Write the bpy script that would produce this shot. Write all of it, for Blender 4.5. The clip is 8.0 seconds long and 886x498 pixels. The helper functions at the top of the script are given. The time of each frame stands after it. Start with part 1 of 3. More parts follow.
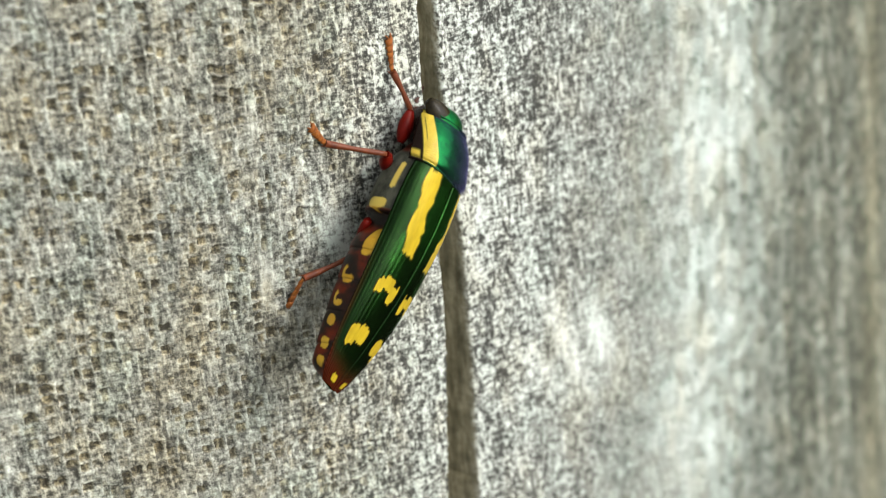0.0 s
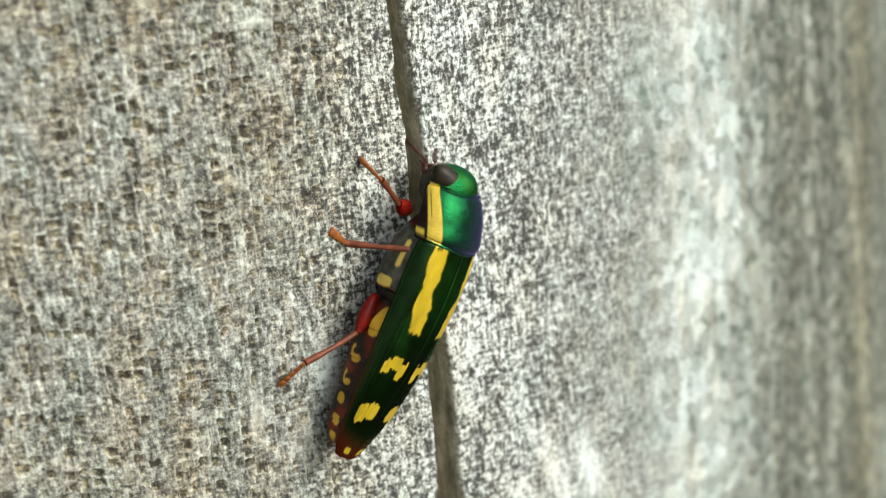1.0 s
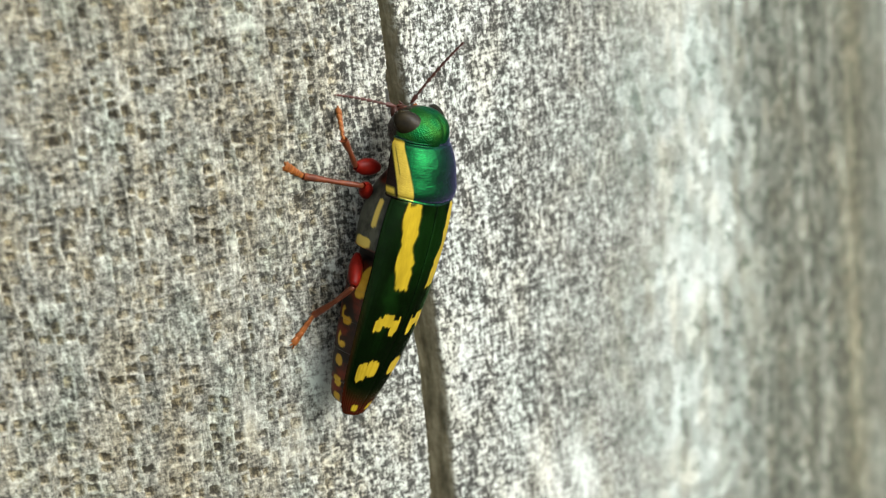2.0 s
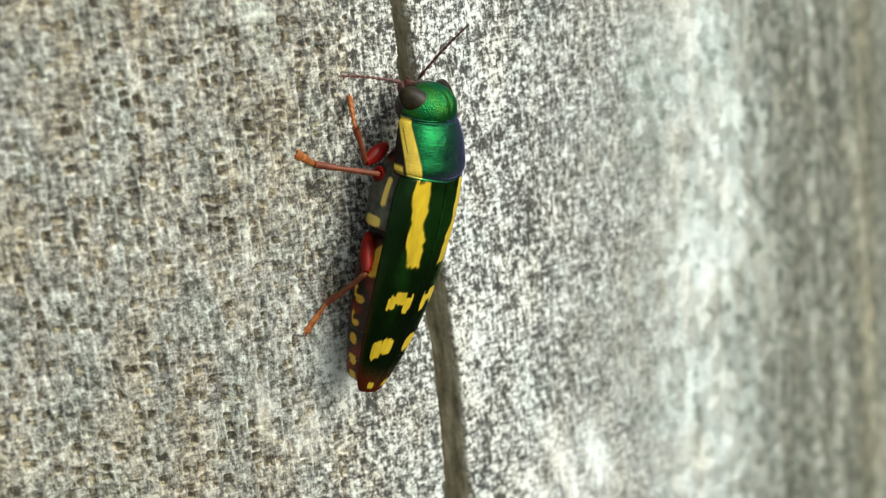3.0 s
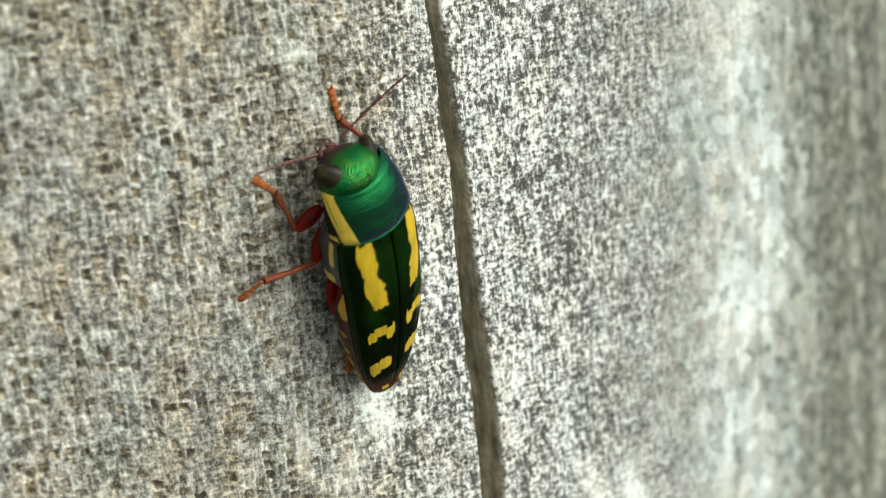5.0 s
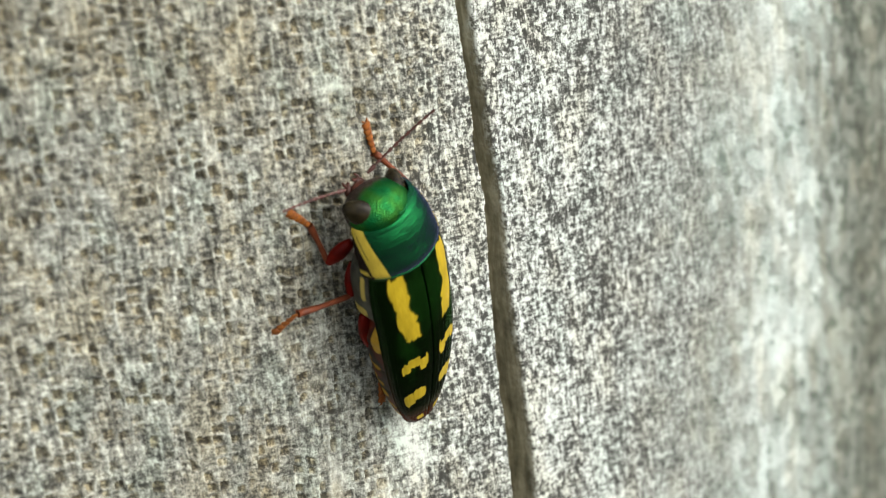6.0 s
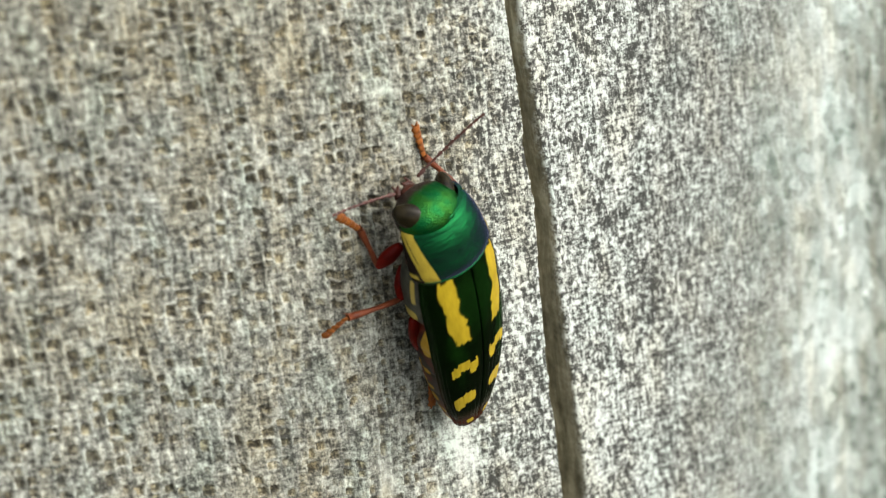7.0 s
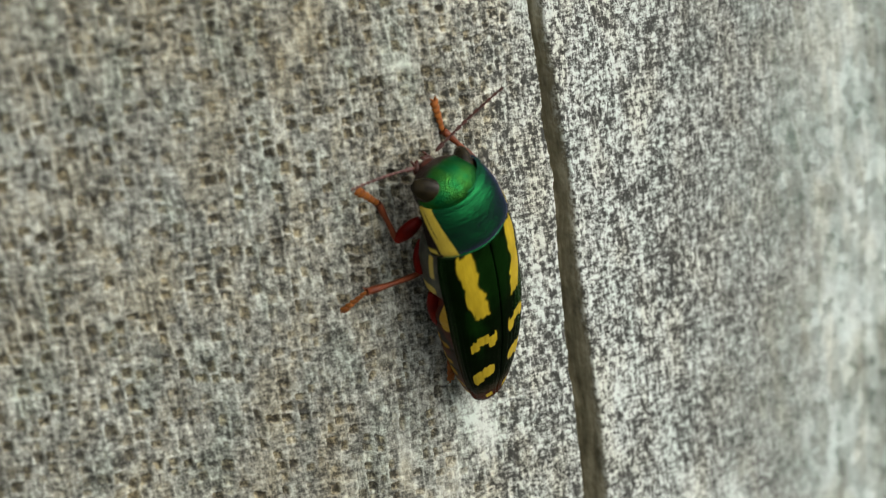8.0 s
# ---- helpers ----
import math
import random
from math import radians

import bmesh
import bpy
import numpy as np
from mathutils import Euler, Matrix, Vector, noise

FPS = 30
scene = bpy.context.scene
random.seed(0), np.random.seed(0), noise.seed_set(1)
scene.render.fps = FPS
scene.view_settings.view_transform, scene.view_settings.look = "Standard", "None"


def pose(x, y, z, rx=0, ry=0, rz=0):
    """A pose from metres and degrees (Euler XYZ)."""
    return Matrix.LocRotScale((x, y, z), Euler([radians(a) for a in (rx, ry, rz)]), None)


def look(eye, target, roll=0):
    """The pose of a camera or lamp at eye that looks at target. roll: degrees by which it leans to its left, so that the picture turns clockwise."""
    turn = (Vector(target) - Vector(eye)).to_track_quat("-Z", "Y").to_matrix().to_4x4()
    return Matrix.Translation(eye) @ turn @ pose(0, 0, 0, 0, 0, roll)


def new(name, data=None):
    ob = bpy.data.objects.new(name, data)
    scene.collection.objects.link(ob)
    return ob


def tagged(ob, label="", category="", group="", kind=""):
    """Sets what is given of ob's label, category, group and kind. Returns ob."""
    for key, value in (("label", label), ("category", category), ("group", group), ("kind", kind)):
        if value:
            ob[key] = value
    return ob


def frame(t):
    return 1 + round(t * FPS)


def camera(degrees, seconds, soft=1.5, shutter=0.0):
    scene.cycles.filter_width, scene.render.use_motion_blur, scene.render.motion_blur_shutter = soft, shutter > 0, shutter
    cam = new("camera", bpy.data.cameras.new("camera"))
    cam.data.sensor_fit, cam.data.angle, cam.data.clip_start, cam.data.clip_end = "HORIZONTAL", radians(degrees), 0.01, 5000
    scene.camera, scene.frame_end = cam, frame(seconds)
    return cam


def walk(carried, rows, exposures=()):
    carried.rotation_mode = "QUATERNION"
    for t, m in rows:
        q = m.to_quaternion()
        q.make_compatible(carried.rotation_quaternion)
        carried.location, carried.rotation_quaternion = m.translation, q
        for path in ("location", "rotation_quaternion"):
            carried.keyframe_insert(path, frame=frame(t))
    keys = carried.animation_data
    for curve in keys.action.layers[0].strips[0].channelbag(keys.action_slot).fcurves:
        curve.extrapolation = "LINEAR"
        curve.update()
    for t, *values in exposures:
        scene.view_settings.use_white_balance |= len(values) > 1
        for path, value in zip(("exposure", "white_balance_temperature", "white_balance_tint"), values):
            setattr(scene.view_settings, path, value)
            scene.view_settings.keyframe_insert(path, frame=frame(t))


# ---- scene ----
cam = camera(12.0, 8.0, soft=1.15)
# The eye looks down at the side of a thick upright timber, which curves away to the right. The plan names a way from the eye
# by x to the right and y down, in units of U at DIST ahead along the first view.
EYE, DIST, U = 1.30, 0.2984, 0.00004
BASE = pose(0, 0, EYE, 52.0, 0, 0) @ pose(0, 0, 0, 0, 0, -6.3)
# seconds, yaw, pitch, lean to the right (degrees), way ahead (mm)
ROWS = [
    (0.0, 0.0, 0.0, 0.0, 0.0),
    (0.1, 0.01, 0.0, 0.0, 0.0),
    (0.2, 0.03, 0.05, 0.02, 0.05),
    (0.3, 0.06, 0.52, 0.06, 0.15),
    (0.4, 0.07, 1.355, 0.14, 0.24),
    (0.5, 0.067, 1.611, 0.218, 0.27),
    (1.0, -0.145, 1.824, 0.393, 0.02),
    (1.2, -0.206, 1.855, 0.420, 0.0),
    (2.3, -0.25, 1.888, 0.56, -0.07),
    (2.5, -0.231, 1.854, 0.621, -0.08),
    (3.0, -0.075, 1.714, 0.884, -0.12),
    (3.5, 0.127, 1.713, 0.733, -0.12),
    (4.0, 0.274, 1.849, 0.572, -0.08),
    (4.2, 0.328, 1.933, 0.566, -0.06),
    (5.3, 0.547, 2.404, 0.556, 0.03),
    (5.5, 0.635, 2.504, 0.554, 0.04),
    (6.0, 0.926, 2.724, 0.334, -0.11),
    (6.5, 1.263, 2.833, 0.342, -0.25),
    (7.0, 1.604, 2.777, 0.330, -0.19),
    (7.5, 1.810, 2.650, 0.366, -0.06),
    (8.0, 1.863, 2.431, 0.373, 0.08),
]
walk(cam, [(t, BASE @ pose(0, 0, -0.001 * a, p, y, 0) @ pose(0, 0, 0, 0, 0, -r)) for t, y, p, r, a in ROWS],
     exposures=[(0, 0.54), (4.0, 0.53), (6.0, 0.51), (7.6, 0.51), (7.7, 0.46), (7.8, 0.35), (7.9, 0.18), (8.0, 0.0)])
cam.data.dof.use_dof = True
cam.data.dof.focus_distance = 0.293
cam.data.dof.aperture_fstop = 66.0

# ---- world and light ----
world = bpy.data.worlds.new("world")
scene.world = world
world.use_nodes = True
wn = world.node_tree.nodes
sky = wn.new("ShaderNodeTexSky")
sky.sky_type = "NISHITA"
sky.sun_disc = False
SUN_EL, SUN_AZ = 38.0, 103.0  # azimuth clockwise from +y
sky.sun_elevation, sky.sun_rotation = radians(SUN_EL), radians(SUN_AZ)
sky.dust_density = 4.0
grey = wn.new("ShaderNodeHueSaturation")
grey.inputs["Saturation"].default_value = 0.3
world.node_tree.links.new(sky.outputs[0], grey.inputs["Color"])
world.node_tree.links.new(grey.outputs[0], wn["Background"].inputs["Color"])
wn["Background"].inputs["Strength"].default_value = 0.168
sun = new("sun", bpy.data.lights.new("sun", "SUN"))
sun.data.energy, sun.data.angle, sun.data.color = 0.86, radians(80), (1.0, 0.98, 0.93)
toward_sun = Vector((math.sin(radians(SUN_AZ)) * math.cos(radians(SUN_EL)), math.cos(radians(SUN_AZ)) * math.cos(radians(SUN_EL)), math.sin(radians(SUN_EL))))
sun.matrix_world = look(toward_sun * 5, (0, 0, 0))


# ---- small tools ----
def spline(x, knots):
    """A smooth curve through (x, value) knots."""
    kx = np.array([k[0] for k in knots], float)
    ky = np.array([k[1] for k in knots], float)
    m = np.gradient(ky, kx)
    x = np.clip(np.asarray(x, float), kx[0], kx[-1])
    i = np.clip(np.searchsorted(kx, x) - 1, 0, len(kx) - 2)
    d = kx[i + 1] - kx[i]
    t = (x - kx[i]) / d
    return ((2 * t**3 - 3 * t**2 + 1) * ky[i] + (t**3 - 2 * t**2 + t) * d * m[i]
            + (3 * t**2 - 2 * t**3) * ky[i + 1] + (t**3 - t**2) * d * m[i + 1])


def hashed(i, j, seed):
    n = (i.astype(np.int64) * 374761393 + j.astype(np.int64) * 668265263 + seed * 982451653) & 0x7FFFFFFF
    n = ((n ^ (n >> 13)) * 1274126177) & 0x7FFFFFFF
    return ((n ^ (n >> 16)) & 0xFFFF) / 65535.0


def vnoise(u, v, seed):
    """Smooth value noise, 0 to 1, on a unit lattice."""
    i, j = np.floor(u), np.floor(v)
    a, b = u - i, v - j
    a, b = a * a * (3 - 2 * a), b * b * (3 - 2 * b)
    return ((hashed(i, j, seed) * (1 - a) + hashed(i + 1, j, seed) * a) * (1 - b)
            + (hashed(i, j + 1, seed) * (1 - a) + hashed(i + 1, j + 1, seed) * a) * b)


def lattice(u, v, seed):
    """Columns of uneven boxes between upright ribs: how hollow a place is, and how much it is a rib, each 0 to 1."""
    i = np.floor(u)
    a = u - i
    w = v * (0.8 + 0.5 * hashed(i, 0 * i, seed)) + 17 * hashed(i, 0 * i, seed + 1)
    j = np.floor(w)
    b = w - j
    lo, hi = 0.06 + 0.24 * hashed(i, j, seed + 2), 0.94 - 0.26 * hashed(i, j, seed + 3)
    box = step(lo - 0.05, lo + 0.06, a) * (1 - step(hi - 0.06, hi + 0.05, a)) * step(0.08, 0.19, b) * (1 - step(0.78, 0.90, b))
    deep = hashed(i, j, seed + 4)
    return box * step(0.35, 1.0, deep), (1 - step(0.05, 0.2, a) * (1 - step(0.8, 0.95, a))) * step(0.3, 0.8, hashed(i, j, seed + 5))


def step(a, b, x):
    t = np.clip((x - a) / (b - a), 0, 1)
    return t * t * (3 - 2 * t)


def grid_mesh(name, P, wrap=False, caps=False, flip=False, values=None):
    """A smooth mesh from an (n, m, 3) array of places in metres. wrap closes it along m; caps closes both ends."""
    n, m = P.shape[:2]
    verts = P.reshape(-1, 3)
    i, j = np.meshgrid(np.arange(n - 1), np.arange(m if wrap else m - 1), indexing="ij")
    k = (j + 1) % m
    quads = np.stack([i * m + j, i * m + k, (i + 1) * m + k, (i + 1) * m + j], -1).reshape(-1, 4)
    if flip:
        quads = quads[:, ::-1]
    me = bpy.data.meshes.new(name)
    if caps:
        faces = [tuple(map(int, q)) for q in quads]
        first, last = tuple(range(m)), tuple((n - 1) * m + a for a in range(m))
        faces += [last if flip else first[::-1], first if flip else last]
        if not flip:
            faces[-2], faces[-1] = first[::-1], last
        me.from_pydata([tuple(map(float, v)) for v in verts], [], faces)
    else:
        me.vertices.add(len(verts))
        me.vertices.foreach_set("co", verts.astype(np.float32).ravel())
        me.loops.add(quads.size)
        me.loops.foreach_set("vertex_index", quads.astype(np.int32).ravel())
        me.polygons.add(len(quads))
        me.polygons.foreach_set("loop_start", np.arange(0, quads.size, 4, dtype=np.int32))
        me.update(calc_edges=True)
    me.polygons.foreach_set("use_smooth", np.ones(len(me.polygons), bool))
    for key, val in (values or {}).items():
        me.attributes.new(key, "FLOAT", "POINT").data.foreach_set("value", np.asarray(val, np.float32).ravel())
    me.update()
    return me


def join_mesh(name, meshes):
    bm = bmesh.new()
    for me in meshes:
        bm.from_mesh(me)
        bpy.data.meshes.remove(me)
    out = bpy.data.meshes.new(name)
    bm.to_mesh(out)
    bm.free()
    return out


def part(name, me, material, parent=None, label=""):
    """Links a mesh as one object, under a thing or a part."""
    me.name = name
    ob = new(name, me)
    if not me.materials:
        me.materials.append(material)
    ob.parent = parent
    return tagged(ob, label) if label else ob


def tube(name, pts, radii, sides=12, flat=1.0):
    """A closed round rod through places (mm), with a radius at each; flat squeezes it in z."""
    pts = np.asarray(pts, float)
    n = len(pts)
    out = np.zeros((n, sides, 3))
    tang = np.gradient(pts, axis=0)
    for a in range(n):
        t = tang[a] / np.linalg.norm(tang[a])
        up = np.array((0, 0, 1.0)) if abs(t[2]) < 0.9 else np.array((1.0, 0, 0))
        x = np.cross(t, up)
        x /= np.linalg.norm(x)
        y = np.cross(x, t)
        for b in range(sides):
            w = 2 * math.pi * b / sides
            out[a, b] = pts[a] + radii[a] * (math.cos(w) * x + flat * math.sin(w) * y)
    return grid_mesh(name, out * 0.001, wrap=True, caps=True, flip=True)


def blob(name, c, r, n=28, m=36, shape=None):
    """An ellipsoid (mm); shape(unit vectors) may scale it."""
    th = np.linspace(0.04, math.pi - 0.04, n)[:, None]
    ph = np.linspace(0, 2 * math.pi, m, endpoint=False)[None, :]
    d = np.stack([np.sin(th) * np.cos(ph), np.sin(th) * np.sin(ph), np.cos(th) + 0 * ph], -1)
    k = shape(d)[..., None] if shape else 1.0
    return grid_mesh(name, (np.array(c) + d * np.array(r) * k) * 0.001, wrap=True, caps=True, flip=True)


# ---- materials ----
class Nodes:
    """Short calls for a node material."""

    def __init__(self, name):
        self.mat = bpy.data.materials.new(name)
        self.mat.use_nodes = True
        self.tree = self.mat.node_tree
        self.bsdf = self.tree.nodes["Principled BSDF"]
        self.coord = self.tree.nodes.new("ShaderNodeTexCoord").outputs["Object"]

    def link(self, a, b):
        self.tree.links.new(a, b)

    def value(self, key):
        n = self.tree.nodes.new("ShaderNodeAttribute")
        n.attribute_name = key
        return n.outputs["Fac"]

    def place(self, key):
        n = self.tree.nodes.new("ShaderNodeAttribute")
        n.attribute_name = key
        return n.outputs["Vector"]

    def noise(self, scale, stretch=(1, 1, 1), detail=3.0, rough=0.55):
        m = self.tree.nodes.new("ShaderNodeMapping")
        m.inputs["Scale"].default_value = stretch
        self.link(self.coord, m.inputs["Vector"])
        n = self.tree.nodes.new("ShaderNodeTexNoise")
        n.inputs["Scale"].default_value, n.inputs["Detail"].default_value, n.inputs["Roughness"].default_value = scale, detail, rough
        self.link(m.outputs[0], n.inputs["Vector"])
        return n.outputs["Fac"]

    def cells(self, scale, stretch=(1, 1, 1)):
        m = self.tree.nodes.new("ShaderNodeMapping")
        m.inputs["Scale"].default_value = stretch
        self.link(self.coord, m.inputs["Vector"])
        n = self.tree.nodes.new("ShaderNodeTexVoronoi")
        n.inputs["Scale"].default_value = scale
        self.link(m.outputs[0], n.inputs["Vector"])
        return n.outputs["Distance"]

    def tiles(self, scale, stretch=(1, 1, 1), bend=0.0004):
        """A number of its own for each uneven block."""
        m = self.tree.nodes.new("ShaderNodeMapping")
        m.inputs["Scale"].default_value = stretch
        self.link(self.coord, m.inputs["Vector"])
        w = self.tree.nodes.new("ShaderNodeTexNoise")
        w.inputs["Scale"].default_value, w.inputs["Detail"].default_value = 1.6 * scale, 2.0
        self.link(m.outputs[0], w.inputs["Vector"])
        v = self.tree.nodes.new("ShaderNodeVectorMath")
        v.operation = "MULTIPLY_ADD"
        v.inputs[1].default_value = (bend, bend, bend)
        self.link(w.outputs["Color"], v.inputs[0])
        self.link(m.outputs[0], v.inputs[2])
        n = self.tree.nodes.new("ShaderNodeTexVoronoi")
        n.distance = "CHEBYCHEV"
        n.inputs["Scale"].default_value = scale
        self.link(v.outputs[0], n.inputs["Vector"])
        r = self.tree.nodes.new("ShaderNodeSeparateColor")
        self.link(n.outputs["Color"], r.inputs[0])
        return r.outputs[0]

    def ramp(self, fac, stops):
        n = self.tree.nodes.new("ShaderNodeValToRGB")
        e = n.color_ramp.elements
        while len(e) < len(stops):
            e.new(0.5)
        for k, (p, c) in zip(e, stops):
            k.position = p
            k.color = (*c, 1) if isinstance(c, tuple) else (c, c, c, 1)
        self.link(fac, n.inputs["Fac"])
        return n.outputs["Color"]

    def mix(self, fac, a, b, kind="MIX"):
        n = self.tree.nodes.new("ShaderNodeMix")
        n.data_type, n.blend_type = "RGBA", kind
        for sock, v in ((n.inputs[0], fac), (n.inputs[6], a), (n.inputs[7], b)):
            if isinstance(v, bpy.types.NodeSocket):
                self.link(v, sock)
            elif isinstance(v, tuple):
                sock.default_value = (*v, 1)
            else:
                sock.default_value = v
        return n.outputs[2]

    def calc(self, kind, a, b):
        n = self.tree.nodes.new("ShaderNodeMath")
        n.operation = kind
        for sock, v in zip(n.inputs, (a, b)):
            if isinstance(v, bpy.types.NodeSocket):
                self.link(v, sock)
            else:
                sock.default_value = v
        return n.outputs[0]

    def bump(self, height, depth, strength=1.0):
        n = self.tree.nodes.new("ShaderNodeBump")
        n.inputs["Strength"].default_value, n.inputs["Distance"].default_value = strength, depth
        self.link(height, n.inputs["Height"])
        self.link(n.outputs[0], self.bsdf.inputs["Normal"])

    def set(self, **kw):
        for key, v in kw.items():
            sock = self.bsdf.inputs[key.replace("_", " ")]
            if isinstance(v, bpy.types.NodeSocket):
                self.link(v, sock)
            elif isinstance(v, tuple):
                sock.default_value = (*v, 1)
            else:
                sock.default_value = v
        return self.mat


def wood_material():
    k = Nodes("weathered_wood")
    k.coord = k.place("grain")
    fine = k.noise(5600, (1, 1, 0.8), 3, 0.65)
    # upright fibres and the breaks across them
    fibres = k.noise(2700, (1, 1, 0.32), 3, 0.62)
    breaks = k.noise(2800, (0.42, 1, 1), 3, 0.62)
    broad = k.noise(323, (1, 1, 0.5), 3)
    both = k.calc("ADD", k.calc("ADD", -0.061, k.calc("MULTIPLY", fibres, 0.35)), k.calc("MULTIPLY", breaks, 0.39))
    both = k.calc("ADD", both, k.calc("MULTIPLY", fine, 0.29))
    both = k.calc("ADD", both, k.calc("MULTIPLY", k.calc("SUBTRACT", broad, 0.5), 0.12))
    clump = k.noise(1150, (1, 1, 0.7), 2, 0.5)
    both = k.calc("ADD", both, k.calc("MULTIPLY", k.calc("SUBTRACT", clump, 0.12), 0.12))
    # splinters and flakes, each of its own tone
    for size, stretch, bend, much in ((2100, (1, 1, 0.6), 0.00012, 0.05), (3600, (1, 1, 0.8), 0.00008, 0.06)):
        both = k.calc("ADD", both, k.calc("MULTIPLY", k.calc("SUBTRACT", k.tiles(size, stretch, bend), 0.5), much))
    both = k.calc("ADD", 0.5, k.calc("MULTIPLY", k.calc("SUBTRACT", both, 0.5), 1.85))
    # worn-smooth places have less contrast
    shade = k.calc("ADD", 0.5, k.calc("MULTIPLY", k.calc("SUBTRACT", both, 0.5), k.calc("SUBTRACT", 1.0, k.value("calm"))))
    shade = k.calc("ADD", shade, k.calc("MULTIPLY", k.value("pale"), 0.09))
    # hollows darkened in the colour, for their dirt and for their shade
    shade = k.calc("SUBTRACT", shade, k.calc("MULTIPLY", k.value("pit"), 0.066))
    col = k.ramp(shade, [(0.375, (0.040, 0.042, 0.036)), (0.45, (0.155, 0.163, 0.144)), (0.526, (0.343, 0.362, 0.325)), (0.645, (0.68, 0.732, 0.675))])
    k.coord = k.place("side")
    # the side in the weather: pale, with sparse dark spots of algae and broad upright stains
    stain = k.noise(323, (1, 1, 0.30), 3, 0.6)
    side = k.calc("ADD", k.calc("ADD", 0.19, k.calc("MULTIPLY", stain, 0.62)), k.calc("MULTIPLY", k.value("pale"), 0.22))
    side = k.calc("ADD", side, k.calc("MULTIPLY", k.calc("SUBTRACT", k.tiles(900, (0.6, 1, 0.7), 0.0006), 0.5), 0.30))
    side = k.calc("ADD", side, k.calc("MULTIPLY", k.calc("SUBTRACT", fine, 0.5), 0.5))
    sidecol = k.ramp(side, [(0.22, (0.13, 0.145, 0.122)), (0.40, (0.225, 0.252, 0.222)), (0.54, (0.32, 0.365, 0.328)), (0.78, (0.62, 0.70, 0.655))])
    warm = k.ramp(k.noise(400, (1, 1, 0.35), 3), [(0.50, 0.0), (0.68, 0.7)])
    sidecol = k.mix(warm, sidecol, k.mix(1.0, sidecol, (0.95, 0.86, 0.77), "MULTIPLY"))
    spot = k.calc("ADD", k.noise(1000, (0.5, 1, 0.6), 3, 0.6), k.calc("MULTIPLY", k.calc("SUBTRACT", 0.5, stain), 0.15))
    spot = k.calc("SUBTRACT", spot, k.calc("MULTIPLY", k.value("pale"), 0.07))
    spot = k.calc("SUBTRACT", spot, k.calc("MULTIPLY", k.value("calm"), 0.20))
    sidecol = k.mix(k.ramp(spot, [(0.41, 0.0), (0.53, 0.85)]), sidecol, k.mix(1.0, sidecol, (0.25, 0.31, 0.26), "MULTIPLY"))
    col = k.mix(k.value("coarse"), col, sidecol)
    k.coord = k.place("grain")
    tint = k.ramp(k.noise(254, (1, 1, 0.5), 3), [(0.35, (0.93, 1.0, 0.99)), (0.5, (1.0, 1.0, 1.0)), (0.63, (1.0, 0.94, 0.83))])
    col = k.mix(k.calc("ADD", 0.5, k.calc("MULTIPLY", k.value("left"), 0.4)), col, tint, "MULTIPLY")
    brown = k.mix(1.0, col, (0.84, 0.71, 0.50), "MULTIPLY")
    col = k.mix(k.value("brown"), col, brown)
    groove = k.ramp(k.calc("ADD", k.calc("MULTIPLY", k.noise(2002, (1, 1, 0.10), 4), 0.6), k.calc("MULTIPLY", k.noise(1386, (1, 1, 0.6), 4, 0.65), 0.4)),
                    [(0.36, (0.085, 0.076, 0.044)), (0.52, (0.22, 0.198, 0.125)), (0.64, (0.37, 0.34, 0.235))])
    col = k.mix(k.value("crack"), col, groove)
    k.bump(both, 0.00008, 0.7)
    return k.set(Base_Color=col, Roughness=0.85)


def shell_material(name, green, edge, yellow, dark, rough, bumps, grain, rim=0.0):
    """Metallic green cuticle with yellow markings and a brown margin."""
    k = Nodes(name)
    n = k.noise(1200, (1, 1, 1), 3)
    base = k.mix(k.ramp(n, [(0.3, 0.0), (0.7, 1.0)]), green, tuple(0.55 * c for c in green))
    # shade painted into the green, in place of dark reflections
    base = k.mix(k.value("painted_shade"), base, (0.0035, 0.0045, 0.0018))
    base = k.mix(k.value("brown"), base, dark)
    yel = k.mix(k.ramp(k.noise(1500, (1, 0.3, 1), 3), [(0.35, 0.0), (0.7, 1.0)]), yellow, tuple(0.7 * c for c in yellow))
    base = k.mix(k.value("mark"), base, yel)
    bare = k.calc("SUBTRACT", 1.0, k.calc("MAXIMUM", k.value("mark"), k.value("brown")))
    k.bump(bumps(k), 0.00007, grain)
    k.set(Coat_Weight=0.10 - 0.06 * (rim > 0), Coat_Roughness=0.25, Coat_IOR=1.5)
    # a violet bloom where the cuticle turns away
    k.set(Sheen_Weight=k.calc("MULTIPLY", bare, rim), Sheen_Roughness=0.45, Sheen_Tint=(0.52, 0.36, 0.95))
    # the rim's gloss is dimmed where that shade is painted
    k.set(Specular_Tint=k.mix(k.value("painted_shade"), edge, tuple(0.10 * c for c in edge)))
    return k.set(Base_Color=base, Metallic=k.calc("MULTIPLY", bare, 0.88), Roughness=rough, Specular_IOR_Level=k.calc("SUBTRACT", 0.2, k.calc("MULTIPLY", k.value("brown"), 0.17)))


def plain_material(name, a, b, scale, rough, depth=0.00003, stretch=(1, 1, 1), metal=0.0, shine=0.5):
    k = Nodes(name)
    n = k.noise(scale, stretch, 4)
    k.bump(n, depth, 0.6)
    return k.set(Base_Color=k.mix(k.ramp(n, [(0.3, 0.0), (0.7, 1.0)]), a, b), Roughness=rough, Metallic=metal, Specular_IOR_Level=shine)


